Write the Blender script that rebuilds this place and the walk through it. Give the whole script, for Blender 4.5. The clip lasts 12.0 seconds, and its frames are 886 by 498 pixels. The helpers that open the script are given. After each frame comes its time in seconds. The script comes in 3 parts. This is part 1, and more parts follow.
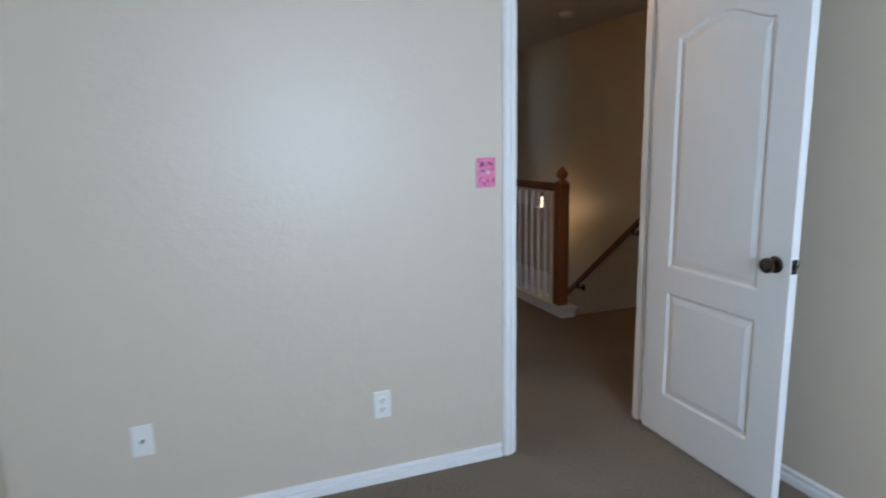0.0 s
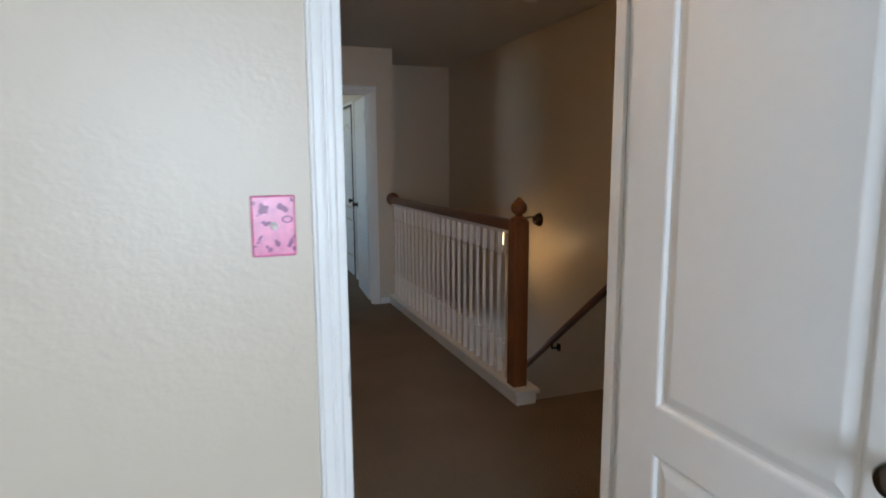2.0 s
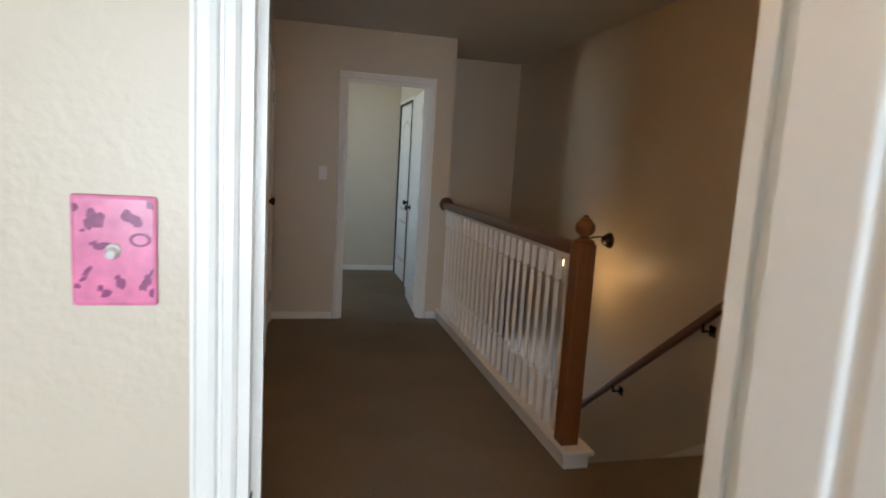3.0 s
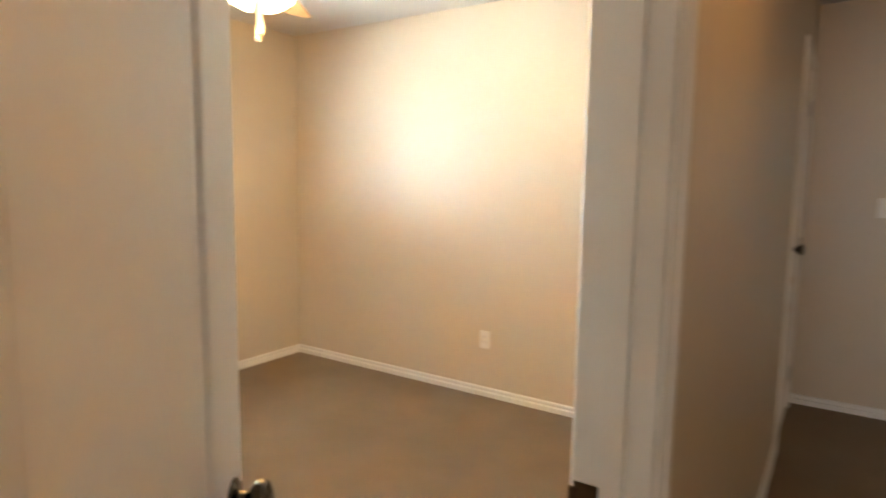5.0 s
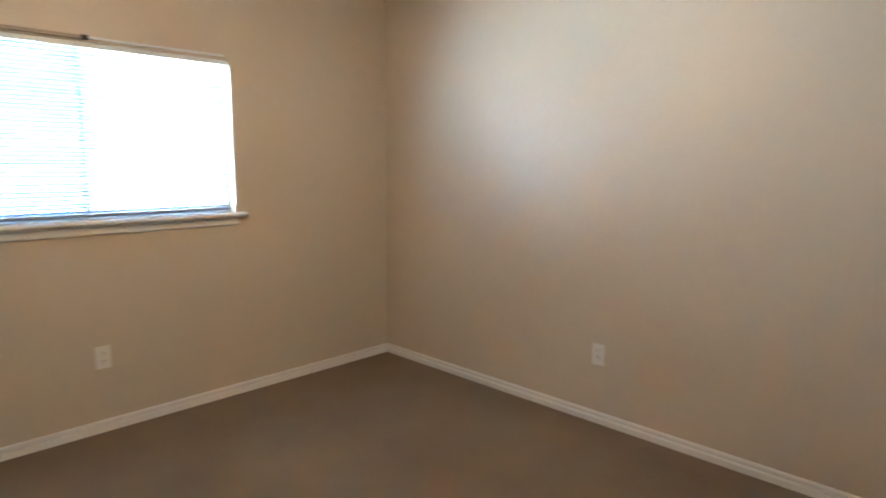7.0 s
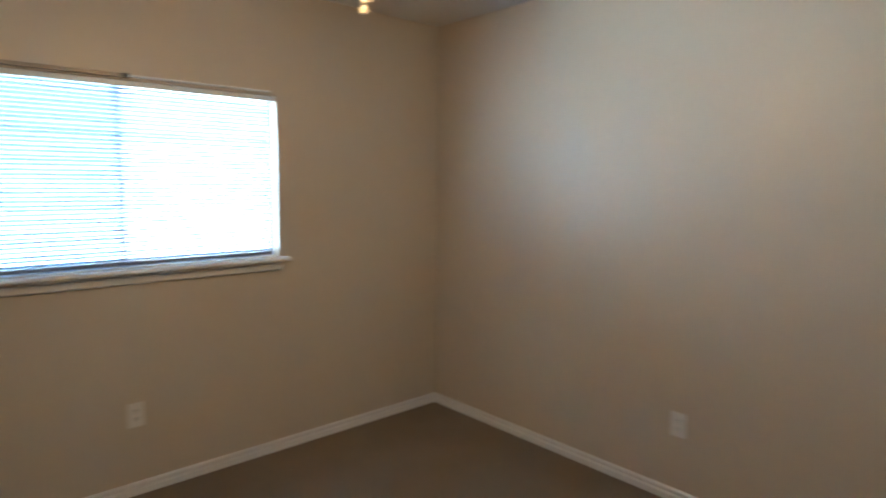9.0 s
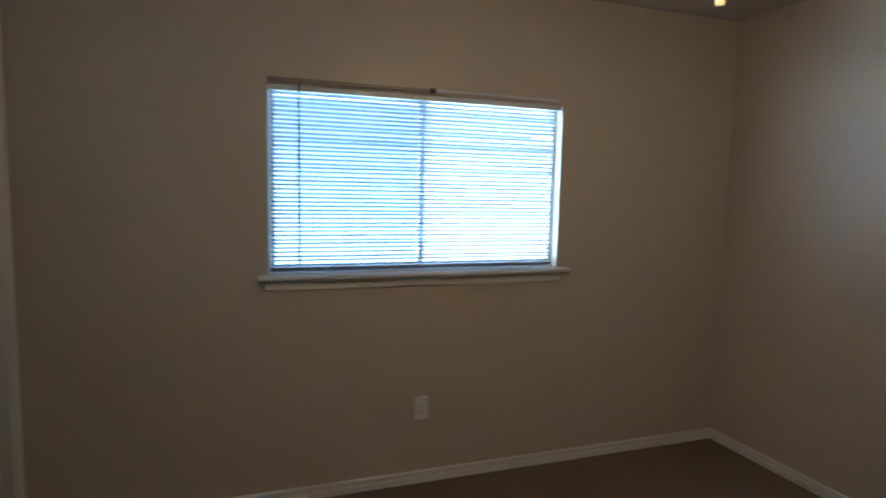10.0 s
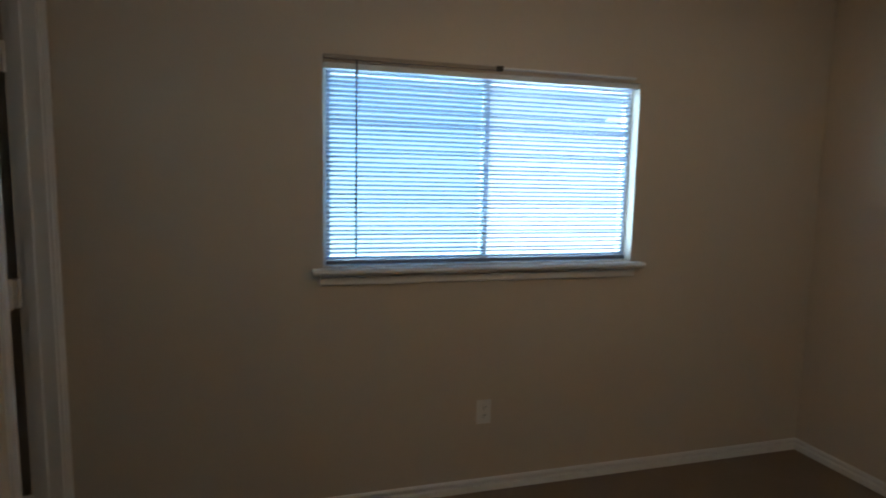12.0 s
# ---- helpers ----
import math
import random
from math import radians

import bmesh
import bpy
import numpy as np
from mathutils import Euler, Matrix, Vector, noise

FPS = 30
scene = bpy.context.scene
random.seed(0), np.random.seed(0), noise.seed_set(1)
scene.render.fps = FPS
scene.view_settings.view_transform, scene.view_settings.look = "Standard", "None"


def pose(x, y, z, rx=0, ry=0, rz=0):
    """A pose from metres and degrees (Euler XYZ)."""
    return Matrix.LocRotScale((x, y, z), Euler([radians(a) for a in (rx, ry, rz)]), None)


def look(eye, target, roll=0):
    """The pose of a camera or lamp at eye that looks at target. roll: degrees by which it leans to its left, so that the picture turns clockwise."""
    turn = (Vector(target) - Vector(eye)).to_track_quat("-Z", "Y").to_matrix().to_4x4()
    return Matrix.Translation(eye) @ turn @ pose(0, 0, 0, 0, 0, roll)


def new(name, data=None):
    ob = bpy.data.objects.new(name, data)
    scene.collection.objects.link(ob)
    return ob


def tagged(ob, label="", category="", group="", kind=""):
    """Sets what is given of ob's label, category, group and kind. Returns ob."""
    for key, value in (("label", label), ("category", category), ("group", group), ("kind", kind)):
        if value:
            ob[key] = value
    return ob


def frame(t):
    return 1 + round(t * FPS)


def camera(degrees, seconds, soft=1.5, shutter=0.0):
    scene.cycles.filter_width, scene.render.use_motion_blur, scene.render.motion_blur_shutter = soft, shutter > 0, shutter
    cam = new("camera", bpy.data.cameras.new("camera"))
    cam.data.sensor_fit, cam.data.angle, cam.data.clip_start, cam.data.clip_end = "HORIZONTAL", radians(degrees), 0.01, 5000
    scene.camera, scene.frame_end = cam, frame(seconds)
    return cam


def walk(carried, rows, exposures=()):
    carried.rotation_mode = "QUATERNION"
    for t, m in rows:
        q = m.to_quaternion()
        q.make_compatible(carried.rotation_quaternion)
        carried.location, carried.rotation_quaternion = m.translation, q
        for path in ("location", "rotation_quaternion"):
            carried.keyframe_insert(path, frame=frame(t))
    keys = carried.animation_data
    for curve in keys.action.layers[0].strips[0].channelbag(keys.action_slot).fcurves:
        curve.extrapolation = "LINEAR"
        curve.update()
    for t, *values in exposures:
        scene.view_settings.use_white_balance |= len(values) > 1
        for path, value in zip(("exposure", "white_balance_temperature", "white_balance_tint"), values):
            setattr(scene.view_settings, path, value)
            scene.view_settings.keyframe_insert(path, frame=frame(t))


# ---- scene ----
cam = camera(73.0, 12.0, soft=1.8, shutter=0.4)
PATH = [
    (0, (-1.164, -2.238, 1.381), (-0.474, -0.394, 1.032), -1.1),
    (0.5, (-0.917, -1.977, 1.385), (-0.076, -0.194, 1.054), -0.1),
    (1, (-0.682, -1.739, 1.391), (0.120, 0.066, 1.076), 0.5),
    (1.5, (-0.477, -1.485, 1.411), (0.258, 0.349, 1.099), -0.3),
    (2, (-0.229, -1.212, 1.381), (0.458, 0.645, 1.094), -0.3),
    (2.5, (-0.010, -0.995, 1.391), (0.545, 0.902, 1.081), 1.4),
    (2.7, (0.022, -0.882, 1.384), (0.543, 1.026, 1.087), 2.4),
    (4.4, (0.115, -0.026, 1.349), (-0.174, 1.937, 1.095), 2.9),
    (4.6, (0.095, 0.028, 1.361), (-0.472, 1.930, 1.113), 2.4),
    (5, (0.059, 0.122, 1.377), (-1.043, 1.775, 1.148), 0.8),
    (5.5, (0.045, 0.303, 1.368), (-1.443, 1.620, 1.147), 0.9),
    (6, (-0.047, 0.452, 1.368), (-1.693, 1.566, 1.138), 1.1),
    (6.5, (-0.187, 0.561, 1.354), (-1.796, 1.714, 1.064), 0.1),
    (7, (-0.255, 0.664, 1.350), (-1.641, 2.077, 1.066), 0.3),
    (7.2, (-0.259, 0.684, 1.353), (-1.564, 2.174, 1.077), 0.8),
    (8.8, (-0.478, 0.820, 1.460), (-1.807, 2.299, 1.241), 0.6),
    (9, (-0.542, 0.799, 1.470), (-2.019, 2.128, 1.247), 0.5),
    (9.5, (-0.621, 0.713, 1.432), (-2.355, 1.692, 1.248), 1.0),
    (10, (-0.750, 0.636, 1.473), (-2.619, 1.316, 1.267), 1.3),
    (10.5, (-0.812, 0.558, 1.463), (-2.729, 1.105, 1.308), 0.5),
    (11, (-0.846, 0.594, 1.460), (-2.747, 1.204, 1.339), 0.4),
    (11.5, (-0.884, 0.585, 1.449), (-2.740, 1.316, 1.300), 1.0),
    (12, (-0.992, 0.590, 1.454), (-2.897, 1.151, 1.214), 1.2),
]
EXPOSURES = [
    (0.0, -0.27, 5950, 10), (1.0, 0.03, 6250, 10), (1.5, -0.08, 6350, 10), (2.0, -0.04, 6450, 10), (2.7, 0.14, 6800, 10), (4.3, 0.97, 8400, 11), (5.0, 0.80, 7950, 11), (5.5, 0.60, 7400, 10), (6.0, 0.27, 6800, 10),
    (7.0, -0.12, 6400, 10), (8.6, -0.22, 6450, 10), (9.0, -0.75, 6250, 9), (9.5, -1.33, 6100, 8), (10.0, -1.66, 6000, 8), (10.5, -1.72, 6000, 8), (11.5, -1.74, 6050, 8), (12.0, -1.98, 6050, 8),
]
walk(cam, [(t, look(eye, target, roll)) for t, eye, target, roll in PATH], EXPOSURES)

# ---- plan, in metres: x east, y along the hall, z up ----
CEIL = 2.44
T = 0.10                       # inner wall thickness
A_W, A_E, A_S = -1.90, 0.915, -3.60        # first bedroom
DA0, DA1, DOOR_H = -0.009, 0.735, 2.04        # its door
HALL_W, B_E = -0.15, -0.27                 # wall between hall and second bedroom
DB0, DB1 = 0.14, 1.018                     # second bedroom's door
B_W, B_N, B_S, JOG = -3.48, 3.38, -0.15, -2.02
HALL_N, WELL_W, WELL_E, WELL_N = 4.43, 1.355, 2.27, 5.32
DC0, DC1 = 0.43, 1.14                      # far bedroom's door
C_E, C_N, C_W = 1.27, 6.80, -1.60
WIN = (0.808, 2.264, 1.068, 1.903)         # second bedroom's window: y0, y1, z0, z1

# ---- light ----
world = bpy.data.worlds.new("sky")
scene.world = world
world.use_nodes = True
wn = world.node_tree
sky = wn.nodes.new("ShaderNodeTexSky")
sky.sky_type, sky.sun_disc, sky.sun_elevation, sky.sun_rotation = "NISHITA", False, radians(50), radians(150)
wn.links.new(sky.outputs[0], wn.nodes["Background"].inputs[0])
wn.nodes["Background"].inputs[1].default_value = 0.12


def lamp(name, kind, m, energy, color, size=None, size_y=None, radius=None):
    data = bpy.data.lights.new(name, kind)
    data.energy, data.color = energy, color
    if kind == "AREA":
        data.shape, data.size, data.size_y = "RECTANGLE", size, size_y
    if radius:
        data.shadow_soft_size = radius
    ob = new(name, data)
    ob.matrix_world = m
    return ob


sun = bpy.data.lights.new("sun", "SUN")
sun.energy, sun.angle, sun.color = 2.5, radians(0.5), (1.0, 0.95, 0.88)
sun_ob = new("sun", sun)
sun_ob.matrix_world = look((0, 0, 20), (-7, -12, 0))

DAY = (0.80, 0.90, 1.0)
WARM = (1.0, 0.60, 0.25)
lamp("sky_light_first_bedroom", "AREA", look((-0.30, A_S - 0.06, 1.38), (-0.30, 0, 1.36)), 120, (0.66, 0.81, 1.0), 1.5, 1.2)
lamp("sky_light_second_bedroom", "AREA", look((B_W - 0.155, 1.536, 1.486), (0, 1.536, 1.40)), 160, (0.62, 0.83, 1.0), 1.44, 0.82)
# Added to light the far bedroom through an assumed, unseen window.
lamp("assumed_far_bedroom_daylight", "AREA", look((C_W - 0.06, 5.7, 1.5), (0, 5.7, 1.4)), 2.0, (0.95, 0.93, 0.88), 1.2, 1.1)
# Added fill for daylight from downstairs; no opening is built there.
lamp("lower_hall_daylight_fill", "AREA", look((1.8, 6.9, -1.2), (1.8, 4.0, -1.5)), 9, DAY, 0.8, 1.2)


# ---- materials ----
def material(name, color, rough=0.6, metal=0.0, vary=0.06, grain=40.0, bump=0.15, bump_scale=220.0, depth=0.002, spec=0.5, random_tint=0.0, stretch=None):
    m = bpy.data.materials.new(name)
    m.use_nodes = True
    n, l = m.node_tree.nodes, m.node_tree.links
    b = n["Principled BSDF"]
    b.inputs["Roughness"].default_value, b.inputs["Metallic"].default_value = rough, metal
    b.inputs["Specular IOR Level"].default_value = spec
    co = n.new("ShaderNodeTexCoord")
    mp = n.new("ShaderNodeMapping")
    mp.inputs["Scale"].default_value = stretch or (1, 1, 1)
    l.new(co.outputs["Object"], mp.inputs["Vector"])
    big, small = n.new("ShaderNodeTexNoise"), n.new("ShaderNodeTexNoise")
    big.inputs["Scale"].default_value, big.inputs["Detail"].default_value = 1.7, 3
    small.inputs["Scale"].default_value, small.inputs["Detail"].default_value = grain, 4
    for t in (big, small):
        l.new(mp.outputs[0], t.inputs["Vector"])
    add = n.new("ShaderNodeMath")
    add.operation = "ADD"
    l.new(big.outputs["Fac"], add.inputs[0]), l.new(small.outputs["Fac"], add.inputs[1])
    ramp = n.new("ShaderNodeMapRange")
    ramp.inputs["From Min"].default_value, ramp.inputs["From Max"].default_value = 0.6, 1.4
    ramp.inputs["To Min"].default_value, ramp.inputs["To Max"].default_value = 1 - vary, 1 + vary
    l.new(add.outputs[0], ramp.inputs["Value"])
    mul = n.new("ShaderNodeVectorMath")
    mul.operation = "SCALE"
    mul.inputs[0].default_value = color
    l.new(ramp.outputs[0], mul.inputs["Scale"])
    last = mul.outputs[0]
    if random_tint:
        info, rr, m2 = n.new("ShaderNodeObjectInfo"), n.new("ShaderNodeMapRange"), n.new("ShaderNodeVectorMath")
        rr.inputs["To Min"].default_value, rr.inputs["To Max"].default_value = 1 - random_tint, 1 + random_tint
        m2.operation = "SCALE"
        l.new(info.outputs["Random"], rr.inputs["Value"]), l.new(rr.outputs[0], m2.inputs["Scale"]), l.new(last, m2.inputs[0])
        last = m2.outputs[0]
    l.new(last, b.inputs["Base Color"])
    if bump:
        tex, bm_ = n.new("ShaderNodeTexNoise"), n.new("ShaderNodeBump")
        tex.inputs["Scale"].default_value, tex.inputs["Detail"].default_value = bump_scale, 3
        bm_.inputs["Strength"].default_value, bm_.inputs["Distance"].default_value = bump, depth
        l.new(mp.outputs[0], tex.inputs["Vector"])
        l.new(tex.outputs["Fac"], bm_.inputs["Height"]), l.new(bm_.outputs[0], b.inputs["Normal"])
    return m


PAINT = material("beige_wall_paint", (0.60, 0.52, 0.42), 0.38, vary=0.02, grain=14, bump=0.35, bump_scale=90, depth=0.002, spec=0.5)
CEILING = material("ceiling_paint", (0.62, 0.60, 0.57), 0.9, vary=0.03, grain=60, bump=0.6, bump_scale=110, depth=0.006)
TRIM = material("white_trim_paint", (0.80, 0.79, 0.77), 0.32, vary=0.02, grain=25, bump=0.05, bump_scale=60)
DOOR = material("white_door_paint", (0.80, 0.79, 0.78), 0.38, vary=0.015, grain=30, bump=0.10, bump_scale=160, depth=0.001)
WOOD = material("stained_oak", (0.20, 0.075, 0.026), 0.30, vary=0.30, grain=30, bump=0.12, bump_scale=60, stretch=(6, 6, 0.6))
RAILWOOD = material("dark_stained_handrail", (0.13, 0.045, 0.018), 0.30, vary=0.25, grain=30, bump=0.1, bump_scale=60, stretch=(6, 0.6, 6))
BLADE = material("oak_blade", (0.45, 0.23, 0.09), 0.4, vary=0.2, grain=25, bump=0.08)
BRASS = material("aged_bronze", (0.09, 0.076, 0.062), 0.20, metal=1.0, vary=0.15, grain=60, bump=0.03)
STEEL = material("dull_steel", (0.32, 0.31, 0.30), 0.35, metal=1.0, vary=0.1, bump=0.02)
PLASTIC = material("white_plastic", (0.78, 0.76, 0.72), 0.35, vary=0.01, bump=0)
DARKSLOT = material("dark_slot", (0.03, 0.028, 0.025), 0.7, vary=0.05, bump=0)
VINYL = material("white_vinyl", (0.75, 0.78, 0.80), 0.4, vary=0.02, bump=0)
SCREEN_RAIL = material("taupe_headrail", (0.28, 0.24, 0.20), 0.4, metal=0.1, vary=0.05, bump=0.02)
# Darker copy of the vinyl: shade at the blind's bottom rail put into colour.
SHADED_VINYL = material("painted_shade_vinyl", (0.16, 0.19, 0.26), 0.5, vary=0.05, bump=0)
CORD = material("grey_cord", (0.12, 0.12, 0.13), 0.8, vary=0.1, bump=0)
TASSEL = material("ivory_tassel", (0.78, 0.70, 0.54), 0.4, vary=0.05, bump=0)
PINK = material("pink_painted_plate", (0.72, 0.20, 0.36), 0.22, vary=0.30, grain=45, bump=0.10)
PEARL = material("pearly_white", (0.70, 0.66, 0.64), 0.2, vary=0.05, bump=0)
PINKDARK = material("plum_brush_mark", (0.24, 0.030, 0.13), 0.3, vary=0.45, grain=120, bump=0)


def carpet_material():
    m = material("beige_carpet", (0.268, 0.211, 0.158), 0.95, vary=0.22, grain=260, bump=0.9, bump_scale=420, depth=0.006, spec=0.1)
    n, l = m.node_tree.nodes, m.node_tree.links
    co = next(k for k in n if k.type == "TEX_COORD")
    vo, bp = n.new("ShaderNodeTexVoronoi"), n.new("ShaderNodeBump")
    old = next(k for k in n if k.type == "BUMP")
    vo.inputs["Scale"].default_value = 95
    bp.inputs["Strength"].default_value, bp.inputs["Distance"].default_value = 0.8, 0.006
    bp.invert = True
    l.new(co.outputs["Object"], vo.inputs["Vector"]), l.new(vo.outputs["Distance"], bp.inputs["Height"])
    l.new(old.outputs[0], bp.inputs["Normal"]), l.new(bp.outputs[0], n["Principled BSDF"].inputs["Normal"])
    return m


CARPET = carpet_material()


def knockdown(m, scale=27.0, depth=0.0005):
    """Flattened trowel islands over a wall paint's fine orange peel."""
    n, l = m.node_tree.nodes, m.node_tree.links
    old = next(k for k in n if k.type == "BUMP")
    co = next(k for k in n if k.type == "TEX_COORD")
    tex, flat, bp = n.new("ShaderNodeTexNoise"), n.new("ShaderNodeMapRange"), n.new("ShaderNodeBump")
    tex.inputs["Scale"].default_value, tex.inputs["Detail"].default_value, tex.inputs["Distortion"].default_value = scale, 2.0, 0.4
    flat.inputs["From Min"].default_value, flat.inputs["From Max"].default_value = 0.42, 0.60
    bp.inputs["Strength"].default_value, bp.inputs["Distance"].default_value = 0.5, depth
    l.new(co.outputs["Object"], tex.inputs["Vector"]), l.new(tex.outputs["Fac"], flat.inputs["Value"])
    l.new(flat.outputs[0], bp.inputs["Height"]), l.new(old.outputs[0], bp.inputs["Normal"])
    l.new(bp.outputs[0], n["Principled BSDF"].inputs["Normal"])


knockdown(PAINT)


def glass_material():
    m = bpy.data.materials.new("window_glass")
    m.use_nodes = True
    n, l = m.node_tree.nodes, m.node_tree.links
    tr, gl, mix, fr = n.new("ShaderNodeBsdfTransparent"), n.new("ShaderNodeBsdfGlossy"), n.new("ShaderNodeMixShader"), n.new("ShaderNodeFresnel")
    tr.inputs[0].default_value = (0.93, 0.97, 0.97, 1)
    fr.inputs[0].default_value = 1.25
    gl.inputs["Roughness"].default_value = 0.02
    l.new(fr.outputs[0], mix.inputs[0]), l.new(tr.outputs[0], mix.inputs[1]), l.new(gl.outputs[0], mix.inputs[2])
    l.new(mix.outputs[0], n["Material Output"].inputs[0])
    return m


GLASS = glass_material()


def mesh_screen_material():
    m = bpy.data.materials.new("insect_screen_mesh")
    m.use_nodes = True
    n, l = m.node_tree.nodes, m.node_tree.links
    tr, df, mix = n.new("ShaderNodeBsdfTransparent"), n.new("ShaderNodeBsdfDiffuse"), n.new("ShaderNodeMixShader")
    tr.inputs[0].default_value = (0.88, 0.96, 1, 1)
    df.inputs[0].default_value = (0.10, 0.12, 0.14, 1)
    mix.inputs[0].default_value = 0.12
    l.new(tr.outputs[0], mix.inputs[1]), l.new(df.outputs[0], mix.inputs[2])
    l.new(mix.outputs[0], n["Material Output"].inputs[0])
    return m


def slat_material():
    m = bpy.data.materials.new("white_blind_slat")
    m.use_nodes = True
    n, l = m.node_tree.nodes, m.node_tree.links
    df, tl, mix = n["Principled BSDF"], n.new("ShaderNodeBsdfTranslucent"), n.new("ShaderNodeMixShader")
    df.inputs["Base Color"].default_value, df.inputs["Roughness"].default_value = (0.72, 0.74, 0.76, 1), 0.45
    tl.inputs[0].default_value = (0.32, 0.55, 0.86, 1)
    mix.inputs[0].default_value = 0.24
    l.new(df.outputs[0], mix.inputs[1]), l.new(tl.outputs[0], mix.inputs[2])
    l.new(mix.outputs[0], n["Material Output"].inputs[0])
    return m


def glow(name, color, strength):
    m = bpy.data.materials.new(name)
    m.use_nodes = True
    b = m.node_tree.nodes["Principled BSDF"]
    b.inputs["Base Color"].default_value = (0.9, 0.88, 0.82, 1)
    b.inputs["Emission Color"].default_value, b.inputs["Emission Strength"].default_value = (*color, 1), strength
    return m


SCREEN, SLAT = mesh_screen_material(), slat_material()
SHADE_GLOW = glow("lit_frosted_glass", (1.0, 0.80, 0.52), 9.0)
BULB_GLOW = glow("lit_bulb", (1.0, 0.62, 0.28), 30.0)
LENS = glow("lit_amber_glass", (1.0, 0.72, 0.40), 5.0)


# ---- mesh helpers ----
def box(bm, x0, x1, y0, y1, z0, z1, bevel=0.0):
    vs = [bm.verts.new((x, y, z)) for x in (x0, x1) for y in (y0, y1) for z in (z0, z1)]
    faces = [bm.faces.new([vs[i] for i in q]) for q in ((0, 1, 3, 2), (4, 6, 7, 5), (0, 4, 5, 1), (2, 3, 7, 6), (0, 2, 6, 4), (1, 5, 7, 3))]
    if bevel:
        es = list({e for f in faces for e in f.edges})
        bmesh.ops.bevel(bm, geom=es, offset=bevel, segments=2, affect="EDGES", profile=0.6)
    return bm


def lathe(bm, profile, seg=28, m=None):
    """Turns (radius, height) pairs about z."""
    m = m or Matrix()
    rings = [[bm.verts.new(m @ Vector((r * math.cos(2 * math.pi * i / seg), r * math.sin(2 * math.pi * i / seg), z))) for i in range(seg)] for r, z in profile]
    for a, b in zip(rings, rings[1:]):
        for i in range(seg):
            bm.faces.new((a[i], a[(i + 1) % seg], b[(i + 1) % seg], b[i]))
    for ring, flip in ((rings[0], True), (rings[-1], False)):
        bm.faces.new(ring[::-1] if flip else ring)
    return bm


def strip(bm, profile, a, b, up=(0, 0, 1), out=(0, -1, 0)):
    """Runs a moulding's (out, up) profile from a to b."""
    a, b, up, out = Vector(a), Vector(b), Vector(up), Vector(out)
    ends = [[bm.verts.new(p + out * o + up * u) for o, u in profile] for p in (a, b)]
    k = len(profile)
    for i in range(k):
        bm.faces.new((ends[0][i], ends[0][(i + 1) % k], ends[1][(i + 1) % k], ends[1][i]))
    bm.faces.new(ends[0][::-1]), bm.faces.new(ends[1])
    return bm


def finish(name, bm, mat, smooth=False):
    bmesh.ops.recalc_face_normals(bm, faces=bm.faces)
    me = bpy.data.meshes.new(name)
    bm.to_mesh(me)
    bm.free()
    me.materials.append(mat)
    if smooth:
        me.shade_smooth()
        me.set_sharp_from_angle(angle=radians(35))
    return me


def part(name, bm, mat, parent=None, label="", smooth=False, m=None):
    ob = new(name, finish(name, bm, mat, smooth))
    if parent:
        ob.parent = parent
    if m:
        ob.matrix_local = m
    return tagged(ob, label)


def thing(name, m, label, category, group="", kind=""):
    ob = new(name)
    ob.empty_display_size = 0.1
    ob.matrix_world = m
    return tagged(ob, label, category, group, kind)


def B(*a, bevel=0.0):
    return box(bmesh.new(), *a, bevel=bevel)


def structure(name, boxes, mat, label, category):
    bm = bmesh.new()
    for b in boxes:
        box(bm, *b)
    return tagged(part(name, bm, mat), label, category, kind="structure")


# ---- structure ----
LOW = -2.70
structure("floor", [(B_W - 0.14, 1.36, A_S - 0.14, 7.0, -0.22, 0), (1.36, WELL_E + 0.12, A_S - 0.14, 1.74, -0.22, 0)], CARPET, "beige cut pile carpet running through hall and bedrooms", "carpet floor")
structure("lower_floor", [(0.2, 4.2, 1.7, 8.2, LOW - 0.1, LOW)], CARPET, "beige carpet at the foot of the stairs", "floor")
structure("ceiling", [(B_W - 0.14, WELL_E + 0.12, A_S - 0.14, 7.0, CEIL, CEIL + 0.12)], CEILING, "matte off-white textured ceiling over all rooms", "ceiling")
W1L = "satin beige wall with orange-peel texture beside the white door"
structure("wall_first_bedroom_north", [(A_W - T, DA0, 0, T, 0, CEIL), (DA0, DA1, 0, T, DOOR_H, CEIL), (DA1, WELL_E, 0, T, 0, CEIL)], PAINT, W1L, "wall")
structure("wall_first_bedroom_east", [(A_E, A_E + T, A_S, 0, 0, CEIL)], PAINT, "satin beige wall behind the open bedroom door", "wall")
structure("wall_first_bedroom_south", [(A_W - T, -1.05, A_S - 0.14, A_S, 0, CEIL), (0.45, A_E + T, A_S - 0.14, A_S, 0, CEIL), (-1.05, 0.45, A_S - 0.14, A_S, 0, 0.78), (-1.05, 0.45, A_S - 0.14, A_S, 1.98, CEIL)], PAINT, "satin beige wall with the bedroom window", "wall")
structure("wall_first_bedroom_west", [(A_W - T, A_W, A_S, 0, 0, CEIL)], PAINT, "satin beige side wall of the bedroom", "wall")
structure("wall_hall_west", [(B_E, HALL_W, T, DB0, 0, CEIL), (B_E, HALL_W, DB0, DB1, DOOR_H, CEIL), (B_E, HALL_W, DB1, HALL_N, 0, CEIL)], PAINT, "satin beige wall between hall and bedroom", "wall")
